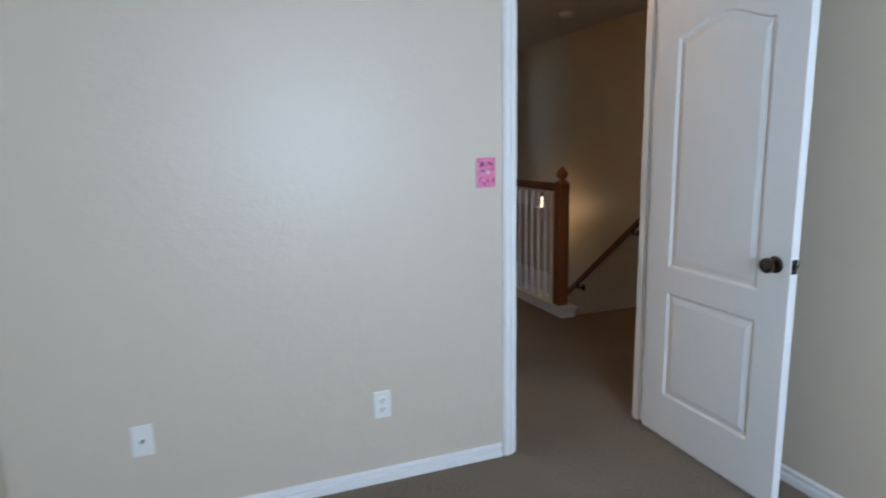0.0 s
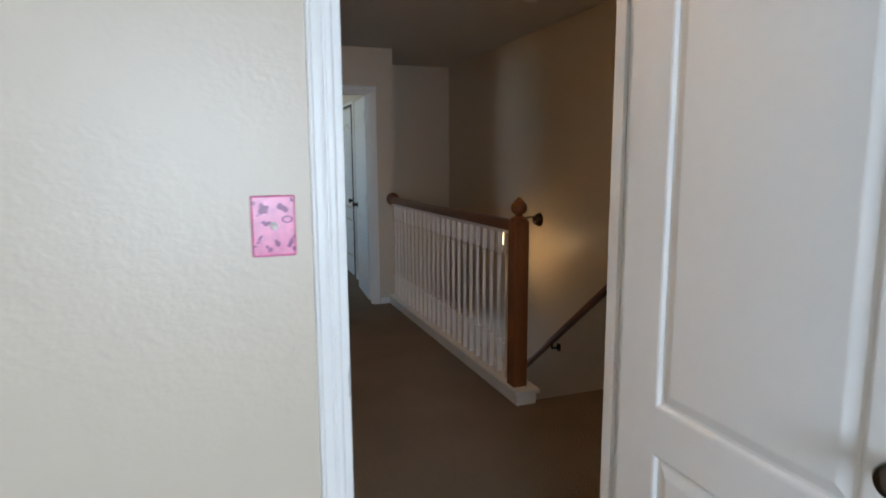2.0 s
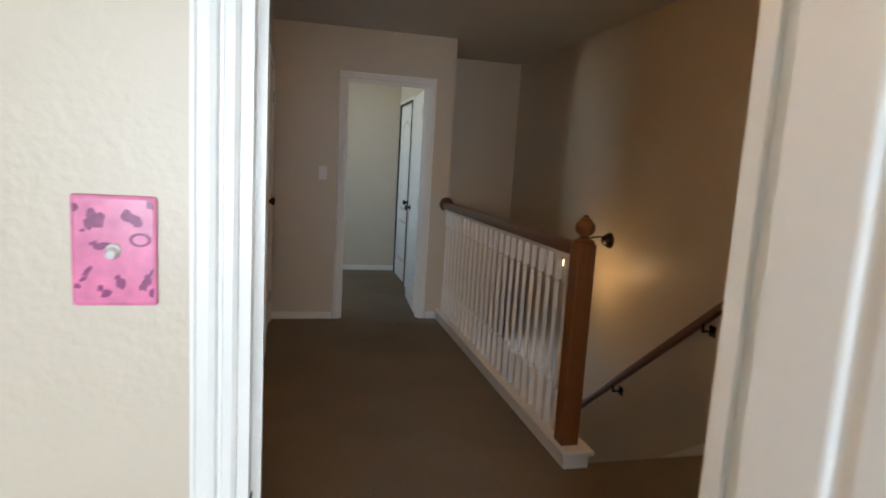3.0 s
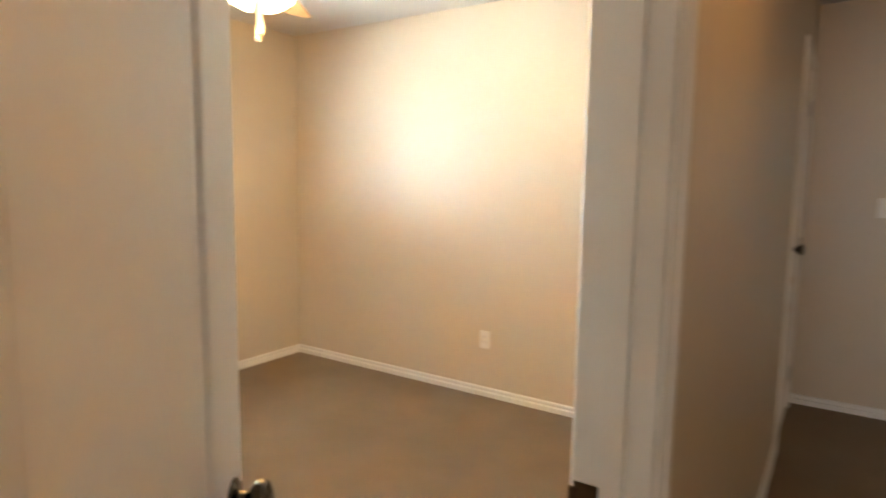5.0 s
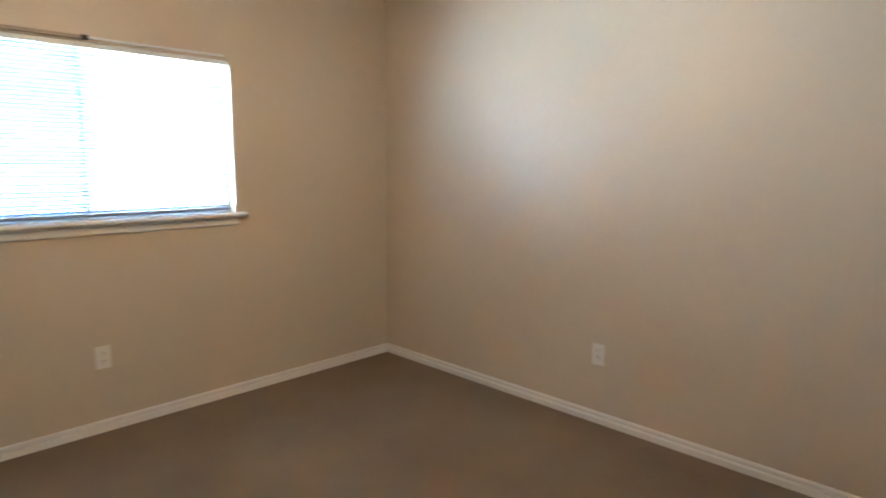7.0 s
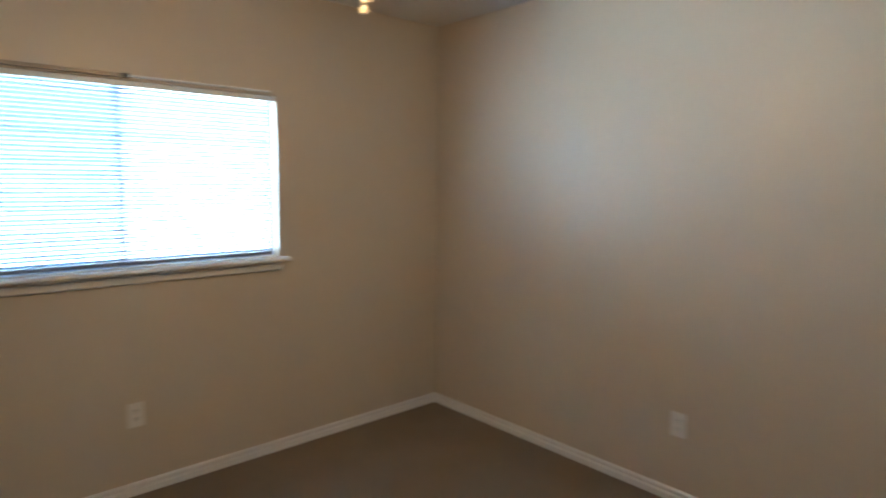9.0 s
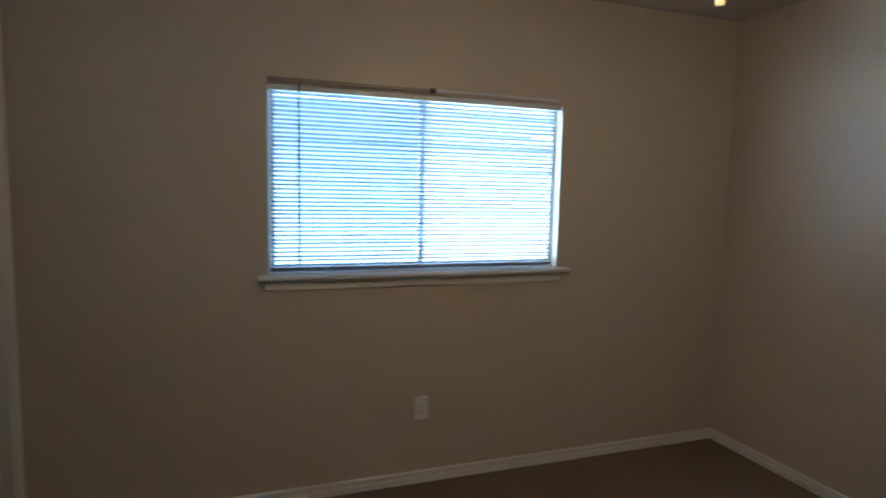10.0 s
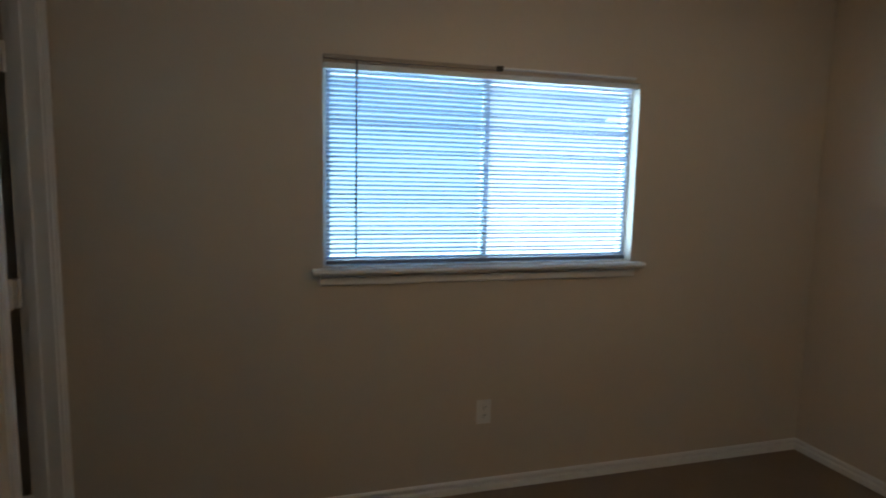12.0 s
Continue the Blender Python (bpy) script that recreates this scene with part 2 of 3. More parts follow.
structure("wall_hall_north", [(HALL_W - 0.12, DC0, HALL_N, HALL_N + T, 0, CEIL), (DC0, DC1, HALL_N, HALL_N + T, DOOR_H, CEIL), (DC1, WELL_W, HALL_N, HALL_N + T, 0, CEIL)], PAINT, "beige wall at the end of the hall with a doorway", "wall")
structure("wall_stairwell_west", [(C_E, WELL_W, HALL_N + T, 7.0, 0, CEIL), (1.30, 1.355, 1.74, 7.0, LOW, -0.22)], PAINT, "beige wall on the open side of the stairwell", "wall")
structure("wall_stairwell_east", [(WELL_E, WELL_E + 0.12, T, WELL_N + 0.1, LOW, CEIL)], PAINT, "tall beige stairwell wall carrying the handrail", "wall")
structure("wall_stairwell_north", [(WELL_W, WELL_E, WELL_N, WELL_N + 0.1, -0.5, CEIL)], PAINT, "beige end wall above the stairs", "wall")
structure("wall_lower_hall", [(0.2, 4.2, 8.2, 8.3, LOW, -0.22), (4.2, 4.3, 1.7, 8.3, LOW, -0.22), (0.1, 0.2, 1.7, 8.3, LOW, -0.22), (1.36, 4.2, 5.42, 8.3, -0.32, -0.22), (1.36, WELL_E, 1.60, 1.70, LOW, -0.22)], PAINT, "plain beige walls round the lower hall", "wall")
y0, y1, z0, z1 = WIN
structure("wall_second_bedroom_west", [(B_W - 0.14, B_W, -1.05, y0, 0, CEIL), (B_W - 0.14, B_W, y1, B_N + T, 0, CEIL), (B_W - 0.14, B_W, y0, y1, 0, z0), (B_W - 0.14, B_W, y0, y1, z1, CEIL)], PAINT, "satin beige wall round the window with blinds", "wall")
structure("wall_second_bedroom_north", [(B_W, B_E, B_N, B_N + T, 0, CEIL)], PAINT, "satin beige bedroom wall catching window light", "wall")
CD0, CD1 = -3.405, -3.00
structure("wall_second_bedroom_south", [(B_W, CD0, B_S - T, B_S, 0, CEIL), (CD0, CD1, B_S - T, B_S, DOOR_H, CEIL), (CD1, JOG, B_S - T, B_S, 0, CEIL), (JOG - 0.02, JOG, B_S, T, 0, CEIL)], PAINT, "satin beige wall with the closet door", "wall")
structure("wall_closet", [(B_W, JOG, -1.05, -1.00, 0, CEIL), (JOG - 0.05, JOG, -1.00, B_S - T, 0, CEIL)], PAINT, "plain beige inner wall of the closet", "wall")
structure("wall_far_bedroom_north", [(C_W, C_E, C_N, C_N + T, 0, CEIL)], PAINT, "beige wall of the far bedroom seen through its door", "wall")
structure("wall_far_bedroom_west", [(C_W - 0.12, C_W, HALL_N, 5.1, 0, CEIL), (C_W - 0.12, C_W, 6.3, C_N + T, 0, CEIL), (C_W - 0.12, C_W, 5.1, 6.3, 0, 0.95), (C_W - 0.12, C_W, 5.1, 6.3, 2.05, CEIL), (C_W, B_E, HALL_N, HALL_N + T, 0, CEIL)], PAINT, "beige wall of the far bedroom with its assumed window", "wall")

BASE = [(0, 0), (0.016, 0), (0.016, 0.027), (0.013, 0.030), (0.003, 0.032), (0.003, 0.042), (0.013, 0.044), (0.013, 0.053), (0.007, 0.059), (0, 0.060)]
runs = [
    ((A_W, 0, 0), (DA0 - 0.06, 0, 0), (0, -1, 0)), ((DA1 + 0.06, 0, 0), (A_E, 0, 0), (0, -1, 0)), ((A_E, 0, 0), (A_E, A_S, 0), (-1, 0, 0)),
    ((A_W, A_S, 0), (A_W, 0, 0), (1, 0, 0)), ((A_W, A_S, 0), (A_E, A_S, 0), (0, 1, 0)),
    ((HALL_W, DB1 + 0.06, 0), (HALL_W, 3.54, 0), (1, 0, 0)), ((HALL_W, 4.36, 0), (HALL_W, HALL_N, 0), (1, 0, 0)),
    ((HALL_W, HALL_N, 0), (DC0 - 0.06, HALL_N, 0), (0, -1, 0)), ((DC1 + 0.06, HALL_N, 0), (1.295, HALL_N, 0), (0, -1, 0)),
    ((DA1 + 0.06, T, 0), (WELL_E, T, 0), (0, 1, 0)), ((WELL_E, T, 0), (WELL_E, 1.72, 0), (-1, 0, 0)),
    ((B_W, B_S, 0), (B_W, B_N, 0), (1, 0, 0)), ((B_W, B_N, 0), (B_E, B_N, 0), (0, -1, 0)), ((B_E, DB1 + 0.06, 0), (B_E, B_N, 0), (-1, 0, 0)),
    ((JOG, T, 0), (B_E, T, 0), (0, 1, 0)), ((CD1 + 0.06, B_S, 0), (JOG - 0.02, B_S, 0), (0, 1, 0)),
    ((C_W, C_N, 0), (C_E, C_N, 0), (0, -1, 0)), ((C_E, HALL_N + T, 0), (C_E, 5.82, 0), (-1, 0, 0)),
]
for a, b, out in runs:
    tagged(part("baseboard", strip(bmesh.new(), BASE, a, b, out=out), TRIM), "white painted moulded baseboard along the carpet", "baseboard", kind="structure")

CASE = [(0, 0), (0.008, 0), (0.012, 0.005), (0.012, 0.015), (0.008, 0.017), (0.008, 0.020), (0.015, 0.023), (0.017, 0.030), (0.017, 0.042), (0.012, 0.046), (0.012, 0.050), (0, 0.052)]


def casing(p0, p1, out, height=DOOR_H):
    """White moulded trim round an opening from p0 to p1 (floor corners), on the side that out points to."""
    p0, p1 = Vector(p0), Vector(p1)
    d = (p1 - p0).normalized()
    bm = bmesh.new()
    strip(bm, CASE, p0 - d * 0.0, p0 + Vector((0, 0, height)), up=-d, out=out)
    strip(bm, CASE, p1, p1 + Vector((0, 0, height)), up=d, out=out)
    top = Vector((0, 0, height + 0.0005))
    strip(bm, CASE, p0 - d * 0.052 + top, p1 + d * 0.052 + top, up=(0, 0, 1), out=out)
    return tagged(part("door_casing", bm, TRIM), "white moulded door casing on the beige wall", "door casing", kind="structure")


casing((DA0, 0, 0), (DA1, 0, 0), (0, -1, 0)), casing((DA0, T, 0), (DA1, T, 0), (0, 1, 0))
casing((HALL_W, DB0, 0), (HALL_W, DB1, 0), (1, 0, 0)), casing((B_E, DB0, 0), (B_E, DB1, 0), (-1, 0, 0))
casing((DC0, HALL_N, 0), (DC1, HALL_N, 0), (0, -1, 0)), casing((DC0, HALL_N + T, 0), (DC1, HALL_N + T, 0), (0, 1, 0))
casing((CD0, B_S, 0), (CD1, B_S, 0), (0, 1, 0))
casing((HALL_W, 3.60, 0), (HALL_W, 4.30, 0), (1, 0, 0))
casing((C_E, 5.862, 0), (C_E, 6.638, 0), (-1, 0, 0))


def jamb(axis, a0, a1, w0, w1, stop):
    """Lining boards and stop of an opening: axis the opening runs along, its ends, the wall's faces, the stop's place."""
    bm = bmesh.new()
    s0, s1 = stop
    for lo, hi, t0, t1 in ((a0, a0 + 0.014, a0 + 0.014, a0 + 0.026), (a1 - 0.014, a1, a1 - 0.026, a1 - 0.014)):
        for u0, u1, v0, v1 in ((lo, hi, w0 - 0.001, w1 + 0.001), (t0, t1, s0, s1)):
            box(bm, *((u0, u1, v0, v1) if axis == "x" else (v0, v1, u0, u1)), 0, DOOR_H - 0.016)
    for u0, u1, v0, v1, c0, c1 in ((a0, a1, w0 - 0.001, w1 + 0.001, DOOR_H - 0.016, DOOR_H - 0.001), (a0 + 0.026, a1 - 0.026, s0, s1, DOOR_H - 0.03, DOOR_H - 0.016)):
        box(bm, *((u0, u1, v0, v1) if axis == "x" else (v0, v1, u0, u1)), c0, c1)
    return tagged(part("door_jamb", bm, TRIM), "white painted wooden door jamb with stop", "door jamb", kind="structure")


jamb("x", DA0, DA1, 0, T, (0.045, 0.08))
jamb("y", DB0, DB1, B_E, HALL_W, (-0.225, -0.19))
jamb("x", DC0, DC1, HALL_N, HALL_N + T, (4.455, 4.49))
jamb("x", CD0, CD1, B_S - T, B_S, (B_S - 0.075, B_S - 0.045))


def panel_ring(bm, x0, x1, z0, z1, arch, face, deep):
    """A sunk moulding and raised field on a door face: rings of a rectangle whose top may arch."""
    def ring(d, y):
        n = 18
        pts = [(x0 + d, z0 + d), (x1 - d, z0 + d)]
        for i in range(n + 1):
            u = i / n
            s = math.sin(math.pi * u)
            rise = arch * (s ** 1.6 if arch else 0)
            pts.append((x1 - d + (x0 - x1 + 2 * d) * u, z1 - d + rise))
        return [bm.verts.new((px, y, pz)) for px, pz in pts]
    steps = [(0, face), (0.006, face + deep * 0.2), (0.012, face + deep), (0.020, face + deep), (0.042, face + deep * 0.25), (0.046, face + deep * 0.18)]
    rings = [ring(d, y) for d, y in steps]
    for a, b in zip(rings, rings[1:]):
        k = len(a)
        for i in range(k):
            bm.faces.new((a[i], a[(i + 1) % k], b[(i + 1) % k], b[i]))
    bm.faces.new(rings[-1])
    return rings[0]


def knob_mesh(bm, side):
    m = Matrix.Rotation(radians(90 * side), 4, "X")
    lathe(bm, [(0.0310, 0.0), (0.0310, 0.003), (0.026, 0.007), (0.013, 0.010), (0.0120, 0.020), (0.018, 0.025), (0.0265, 0.033), (0.0285, 0.042), (0.026, 0.050), (0.016, 0.055), (0.004, 0.0555)], 28, m)


def door_leaf(name, width, m, label, knob_at=0.06, hinge_col=STEEL, knob_z=0.93, hinge_size=(0.0065, 0.045), hinge_plate=False):
    """A moulded two-panel arch-top leaf: hinge edge at x = 0, latch edge at x = width, faces at y = 0 and -0.035."""
    root = thing(name, m, label, "door", "white panel doors")
    h, st = 2.015, 0.115 if width < 0.73 else 0.13
    bm = bmesh.new()
    thick = 0.035
    outer = [(0, 0.012), (width, 0.012), (width, h), (0, h)]
    for face, s in ((0.0, -1), (-thick, 1)):
        low = panel_ring(bm, st, width - st, 0.215, 0.705, 0, face, s * 0.008)
        top = panel_ring(bm, st, width - st, 0.815, 1.80, 0.062, face, s * 0.008)
        vs = [bm.verts.new((x, face, z)) for x, z in outer]
        mids = [bm.verts.new((x, face, 0.76)) for x in (0, width)]
        k = len(low)
        # around the lower panel
        bm.faces.new((vs[0], vs[1], low[1], low[0]))
        bm.faces.new((vs[1], mids[1], low[2], low[1]))
        bm.faces.new((mids[1], mids[0], *low[k - 1:1:-1]))
        bm.faces.new((mids[0], vs[0], low[0], low[k - 1]))
        bm.faces.new((mids[0], mids[1], top[1], top[0]))
        bm.faces.new((mids[1], vs[2], top[2], top[1]))
        bm.faces.new((vs[2], vs[3], *top[k - 1:1:-1]))
        bm.faces.new((vs[3], mids[0], top[0], top[k - 1]))
        if s < 0:
            front = (vs, mids)
        else:
            back = (vs, mids)
    f, b = [[vm[0][0], vm[0][1], vm[1][1], vm[0][2], vm[0][3], vm[1][0]] for vm in (front, back)]
    for i in range(6):
        bm.faces.new((f[i], f[(i + 1) % 6], b[(i + 1) % 6], b[i]))
    slab = part("slab", bm, DOOR, root)
    bm = bmesh.new()
    knob_mesh(bm, -1)
    part("knob", bm, BRASS, root, "dark bronze round door knob", True, pose(width - knob_at, 0, knob_z))
    bm = bmesh.new()
    knob_mesh(bm, 1)
    part("knob", bm, BRASS, root, "dark bronze round door knob", True, pose(width - knob_at, -thick, knob_z))
    bm = B(width, width + 0.0025, -thick + 0.005, -0.005, knob_z - 0.026, knob_z + 0.026, bevel=0.0008)
    plate = part("latch_plate", bm, BRASS, root, "dark bronze latch plate")
    bm = B(width, width + 0.012, -0.024, -0.011, knob_z - 0.009, knob_z + 0.009, bevel=0.003)
    part("latch_bolt", bm, BRASS, plate)
    for z in (0.22, 1.02, 1.82):
        if hinge_plate:
            bm = B(-0.036, 0.010, -0.034, -0.0022, -hinge_size[1], hinge_size[1], bevel=0.002)
            lathe(bm, [(0.0075, -hinge_size[1] - 0.003), (0.0075, hinge_size[1] + 0.003)], 12, pose(-0.012, 0.002, 0))
        else:
            bm = lathe(bmesh.new(), [(hinge_size[0], -hinge_size[1]), (hinge_size[0], hinge_size[1])], 12)
        part("hinge", bm, hinge_col, root, "", True, pose(-0.006, 0.004, z))
    return root


# first bedroom's door, standing open against the side wall
door_a = door_leaf("door_1", 0.74, Matrix.Translation((DA1 - 0.012, -0.014, 0)) @ Matrix.Rotation(radians(-90.5), 4, "Z"), "white two-panel arch-top bedroom door standing open on carpet")
part("dent", lathe(bmesh.new(), [(0.0045, 0), (0.003, 0.0006), (0.0005, 0.0007)], 10, Matrix.Translation((0.355, 0.0005, 1.135)) @ Matrix.Rotation(radians(-90), 4, "X")), DARKSLOT, door_a, "small dark dent")
# second bedroom's door, half open into the room
ang = math.degrees(math.atan2(0.514, -0.388))
door_leaf("door_2", 0.645, Matrix.Translation((-0.279, 0.156, 0)) @ Matrix.Rotation(radians(ang), 4, "Z") @ pose(0, 0.035, 0), "white two-panel bedroom door standing half open into the room", knob_at=0.045, knob_z=0.915)
# far bedroom's door
door_leaf("door_3", 0.70, Matrix.Translation((DC1 + 0.012, HALL_N + T + 0.042, 0)) @ Matrix.Rotation(radians(86), 4, "Z") @ pose(0, 0.035, 0), "white bedroom door standing wide open in the far room", hinge_col=TRIM, hinge_plate=True)
# closet doors
door_leaf("door_4", 0.39, Matrix.Translation((CD0 + 0.016, B_S - T - 0.036, 0)) @ Matrix.Rotation(radians(-86), 4, "Z") @ pose(0, 0.035, 0), "white narrow closet door swung open into the dark closet, with painted hinges", hinge_col=TRIM, hinge_size=(0.013, 0.05), hinge_plate=True)
door_leaf("door_5", 0.70, Matrix.Translation((HALL_W + 0.002, 4.30, 0)) @ Matrix.Rotation(radians(-90), 4, "Z"), "white hall cupboard door, shut", knob_z=1.05)
door_leaf("door_6", 0.74, Matrix.Translation((C_E + 0.031, 6.62, 0)) @ Matrix.Rotation(radians(-90), 4, "Z"), "white closet door, shut, in the far bedroom")
plate = B(-0.269, -0.229, DB1 - 0.0168, DB1 - 0.0138, 0.843, 0.900, bevel=0.001)
box(plate, -0.276, -0.267, DB1 - 0.0190, DB1 - 0.0150, 0.853, 0.890)
strike = part("strike_plate", plate, BRASS)
tagged(strike, "dark bronze strike plate on the white jamb", "strike plate")


strike = part("strike_plate", B(DA0 + 0.0142, DA0 + 0.0165, 0.006, 0.040, 0.885, 0.945), BRASS)
tagged(strike, "dark bronze strike plate on the bedroom door jamb", "strike plate")
# Proud dark strips stand in for the shaded gap round the shut door.
gap = bmesh.new()
for b_ in ((5.862, 5.879, 0.0, 2.035), (6.621, 6.638, 0.0, 2.035), (5.862, 6.638, 2.036, 2.055)):
    box(gap, C_E - 0.022, C_E - 0.001, *b_)
tagged(part("shadow_gap_strips", gap, DARKSLOT), "dark strips standing in for the shaded gap round the far bedroom's closet door", "door gap", kind="structure")

# ---- stairs and railing ----
stairs = thing("staircase", pose(0, 0, 0), "carpeted staircase going down beside the railing", "stairs")
RISE, RUN = 0.19, 0.255
for i in range(13):
    bm = B(1.356, WELL_E, 1.74 + i * RUN - 0.02, 1.74 + (i + 1) * RUN, -RISE * (i + 1) - 0.20, -RISE * (i + 1), bevel=0.012)
    part("step", bm, CARPET, stairs)
bm = bmesh.new()
a, b = Vector((WELL_E - 0.018, 1.70, 0.02)), Vector((WELL_E - 0.018, 4.95, 0.02 - 3.25 * RISE / RUN))
strip(bm, [(0, -0.2), (0.016, -0.2), (0.016, 0.10), (0.010, 0.12), (0, 0.12)], a, b, out=(1, 0, 0))
part("skirt_board", bm, TRIM, stairs, "white painted skirt board")

rail = thing("stair_railing", pose(0, 0, 0), "white balusters with a dark oak rail and turned newel post", "railing")
RX = 1.337
part("curb", B(1.290, 1.415, 1.695, HALL_N - 0.001, 0.0, 0.062, bevel=0.004), TRIM, rail, "white painted curb")
part("curb_cap", B(1.276, 1.434, 1.680, HALL_N - 0.002, 0.063, 0.089, bevel=0.008), TRIM, rail, "white painted curb cap")
part("newel_post", B(RX - 0.044, RX + 0.044, 1.745, 1.833, 0.090, 1.055, bevel=0.006), WOOD, rail, "reddish oak square newel post")
bm = lathe(bmesh.new(), [(0.050, 1.056), (0.050, 1.064), (0.040, 1.072), (0.022, 1.080), (0.020, 1.088), (0.032, 1.094), (0.043, 1.108), (0.046, 1.124), (0.044, 1.140), (0.036, 1.153), (0.027, 1.159), (0.029, 1.163), (0.027, 1.167), (0.017, 1.171), (0.014, 1.178), (0.008, 1.184), (0.001, 1.186)], 32, Matrix.Translation((RX, 1.789, 0)))
part("finial", bm, WOOD, rail, "turned oak acorn finial", True)
RP = [(-0.030, 0.992), (0.030, 0.992), (0.034, 1.012), (0.030, 1.037), (0.016, 1.052), (-0.016, 1.052), (-0.030, 1.037), (-0.034, 1.012)]
part("handrail", strip(bmesh.new(), RP, (RX, 1.834, 0), (RX, HALL_N - 0.018, 0), out=(1, 0, 0)), RAILWOOD, rail, "dark stained oak handrail", True)
bm = lathe(bmesh.new(), [(0.062, 0), (0.062, 0.010), (0.052, 0.018), (0.03, 0.02)], 32, Matrix.Translation((RX, HALL_N - 0.002, 1.030)) @ Matrix.Rotation(radians(90), 4, "X"))
part("rosette", bm, RAILWOOD, rail, "round oak rosette", True)
part("fillet", B(RX - 0.017, RX + 0.017, 1.834, HALL_N - 0.02, 0.970, 0.991), TRIM, rail)
n_bal = 23
bm = bmesh.new()
box(bm, -0.016, 0.016, -0.016, 0.016, 0.090, 0.30)
lathe(bm, [(0.0155, 0.3005), (0.010, 0.312), (0.0150, 0.325), (0.0125, 0.345), (0.0125, 0.80), (0.0150, 0.815), (0.010, 0.83), (0.0155, 0.8395)], 10)
box(bm, -0.016, 0.016, -0.016, 0.016, 0.84, 0.969)
bal = finish("baluster", bm, TRIM)
for i in range(n_bal):
    ob = new("baluster", bal)
    ob.parent = rail
    ob.location = (RX, 1.93 + i * (HALL_N - 0.09 - 1.93) / (n_bal - 1), 0)

# sloping handrail on the stairwell wall
hr = thing("wall_handrail", pose(0, 0, 0), "dark oak handrail on brackets down the stairwell wall", "handrail")
HR0, HR1 = Vector((WELL_E - 0.065, 1.72, 0.87)), Vector((WELL_E - 0.065, 4.70, 0.87 - 2.98 * 0.80))
strip(bm := bmesh.new(), [(-0.022, -0.03), (0.022, -0.03), (0.026, -0.008), (0.020, 0.018), (0.0, 0.024), (-0.020, 0.018), (-0.026, -0.008)], HR0, HR1, out=(1, 0, 0))
part("rail", bm, RAILWOOD, hr, "", True)
for u in (0.1, 0.38, 0.66, 0.94):
    p = HR0.lerp(HR1, u)
    bm = bmesh.new()
    box(bm, p.x - 0.006, WELL_E, p.y - 0.006, p.y + 0.006, p.z - 0.075, p.z - 0.063)
    box(bm, p.x - 0.006, p.x + 0.006, p.y - 0.006, p.y + 0.006, p.z - 0.063, p.z - 0.024)
    box(bm, WELL_E - 0.006, WELL_E, p.y - 0.025, p.y + 0.025, p.z - 0.10, p.z - 0.04)
    part("bracket", bm, BRASS, hr, "dark bronze bracket")

# small down-facing lamp on the stairwell wall
SC = Vector((WELL_E, 3.20, 0.90))
sconce = thing("wall_sconce", Matrix.Translation(SC), "bronze dome wall sconce lighting the stairwell wall", "wall lamp")
bm = lathe(bmesh.new(), [(0.058, 0), (0.058, 0.010), (0.050, 0.026), (0.034, 0.052), (0.016, 0.064)], 28, Matrix.Rotation(radians(-90), 4, "Y"))
part("backplate", bm, BRASS, sconce, "", True)
bm = bmesh.new()
for k in range(10):
    a0, a1 = math.pi * k / 10, math.pi * (k + 1) / 10
    p = [Vector((-0.02 - 0.140 * (1 - math.cos(a)), 0, 0.05 * math.sin(a) - 0.035 * (1 - math.cos(a)))) for a in (a0, a1)]
    strip(bm, [(-0.006, -0.006), (0.006, -0.006), (0.006, 0.006), (-0.006, 0.006)], p[0], p[1], up=(0, 0, 1), out=(0, 1, 0))
part("arm", bm, BRASS, sconce, "curved bronze arm")
AT = Matrix.Translation((-0.30, 0, -0.070))
part("shade_holder", lathe(bmesh.new(), [(0.010, 0.012), (0.026, 0.006), (0.034, -0.012), (0.032, -0.014), (0.008, -0.002)], 24, AT), BRASS, sconce, "", True)
part("glass_shade", lathe(bmesh.new(), [(0.028, -0.010), (0.036, -0.028), (0.042, -0.060), (0.052, -0.098), (0.064, -0.120), (0.060, -0.121), (0.048, -0.098), (0.038, -0.060), (0.032, -0.030), (0.024, -0.012)], 32, AT), LENS, sconce, "lit amber-white bell glass shade", True)
lamp("sconce_lamp", "POINT", Matrix.Translation(SC + Vector((-0.25, 0, -0.25))), 1.3, WARM, radius=0.03)


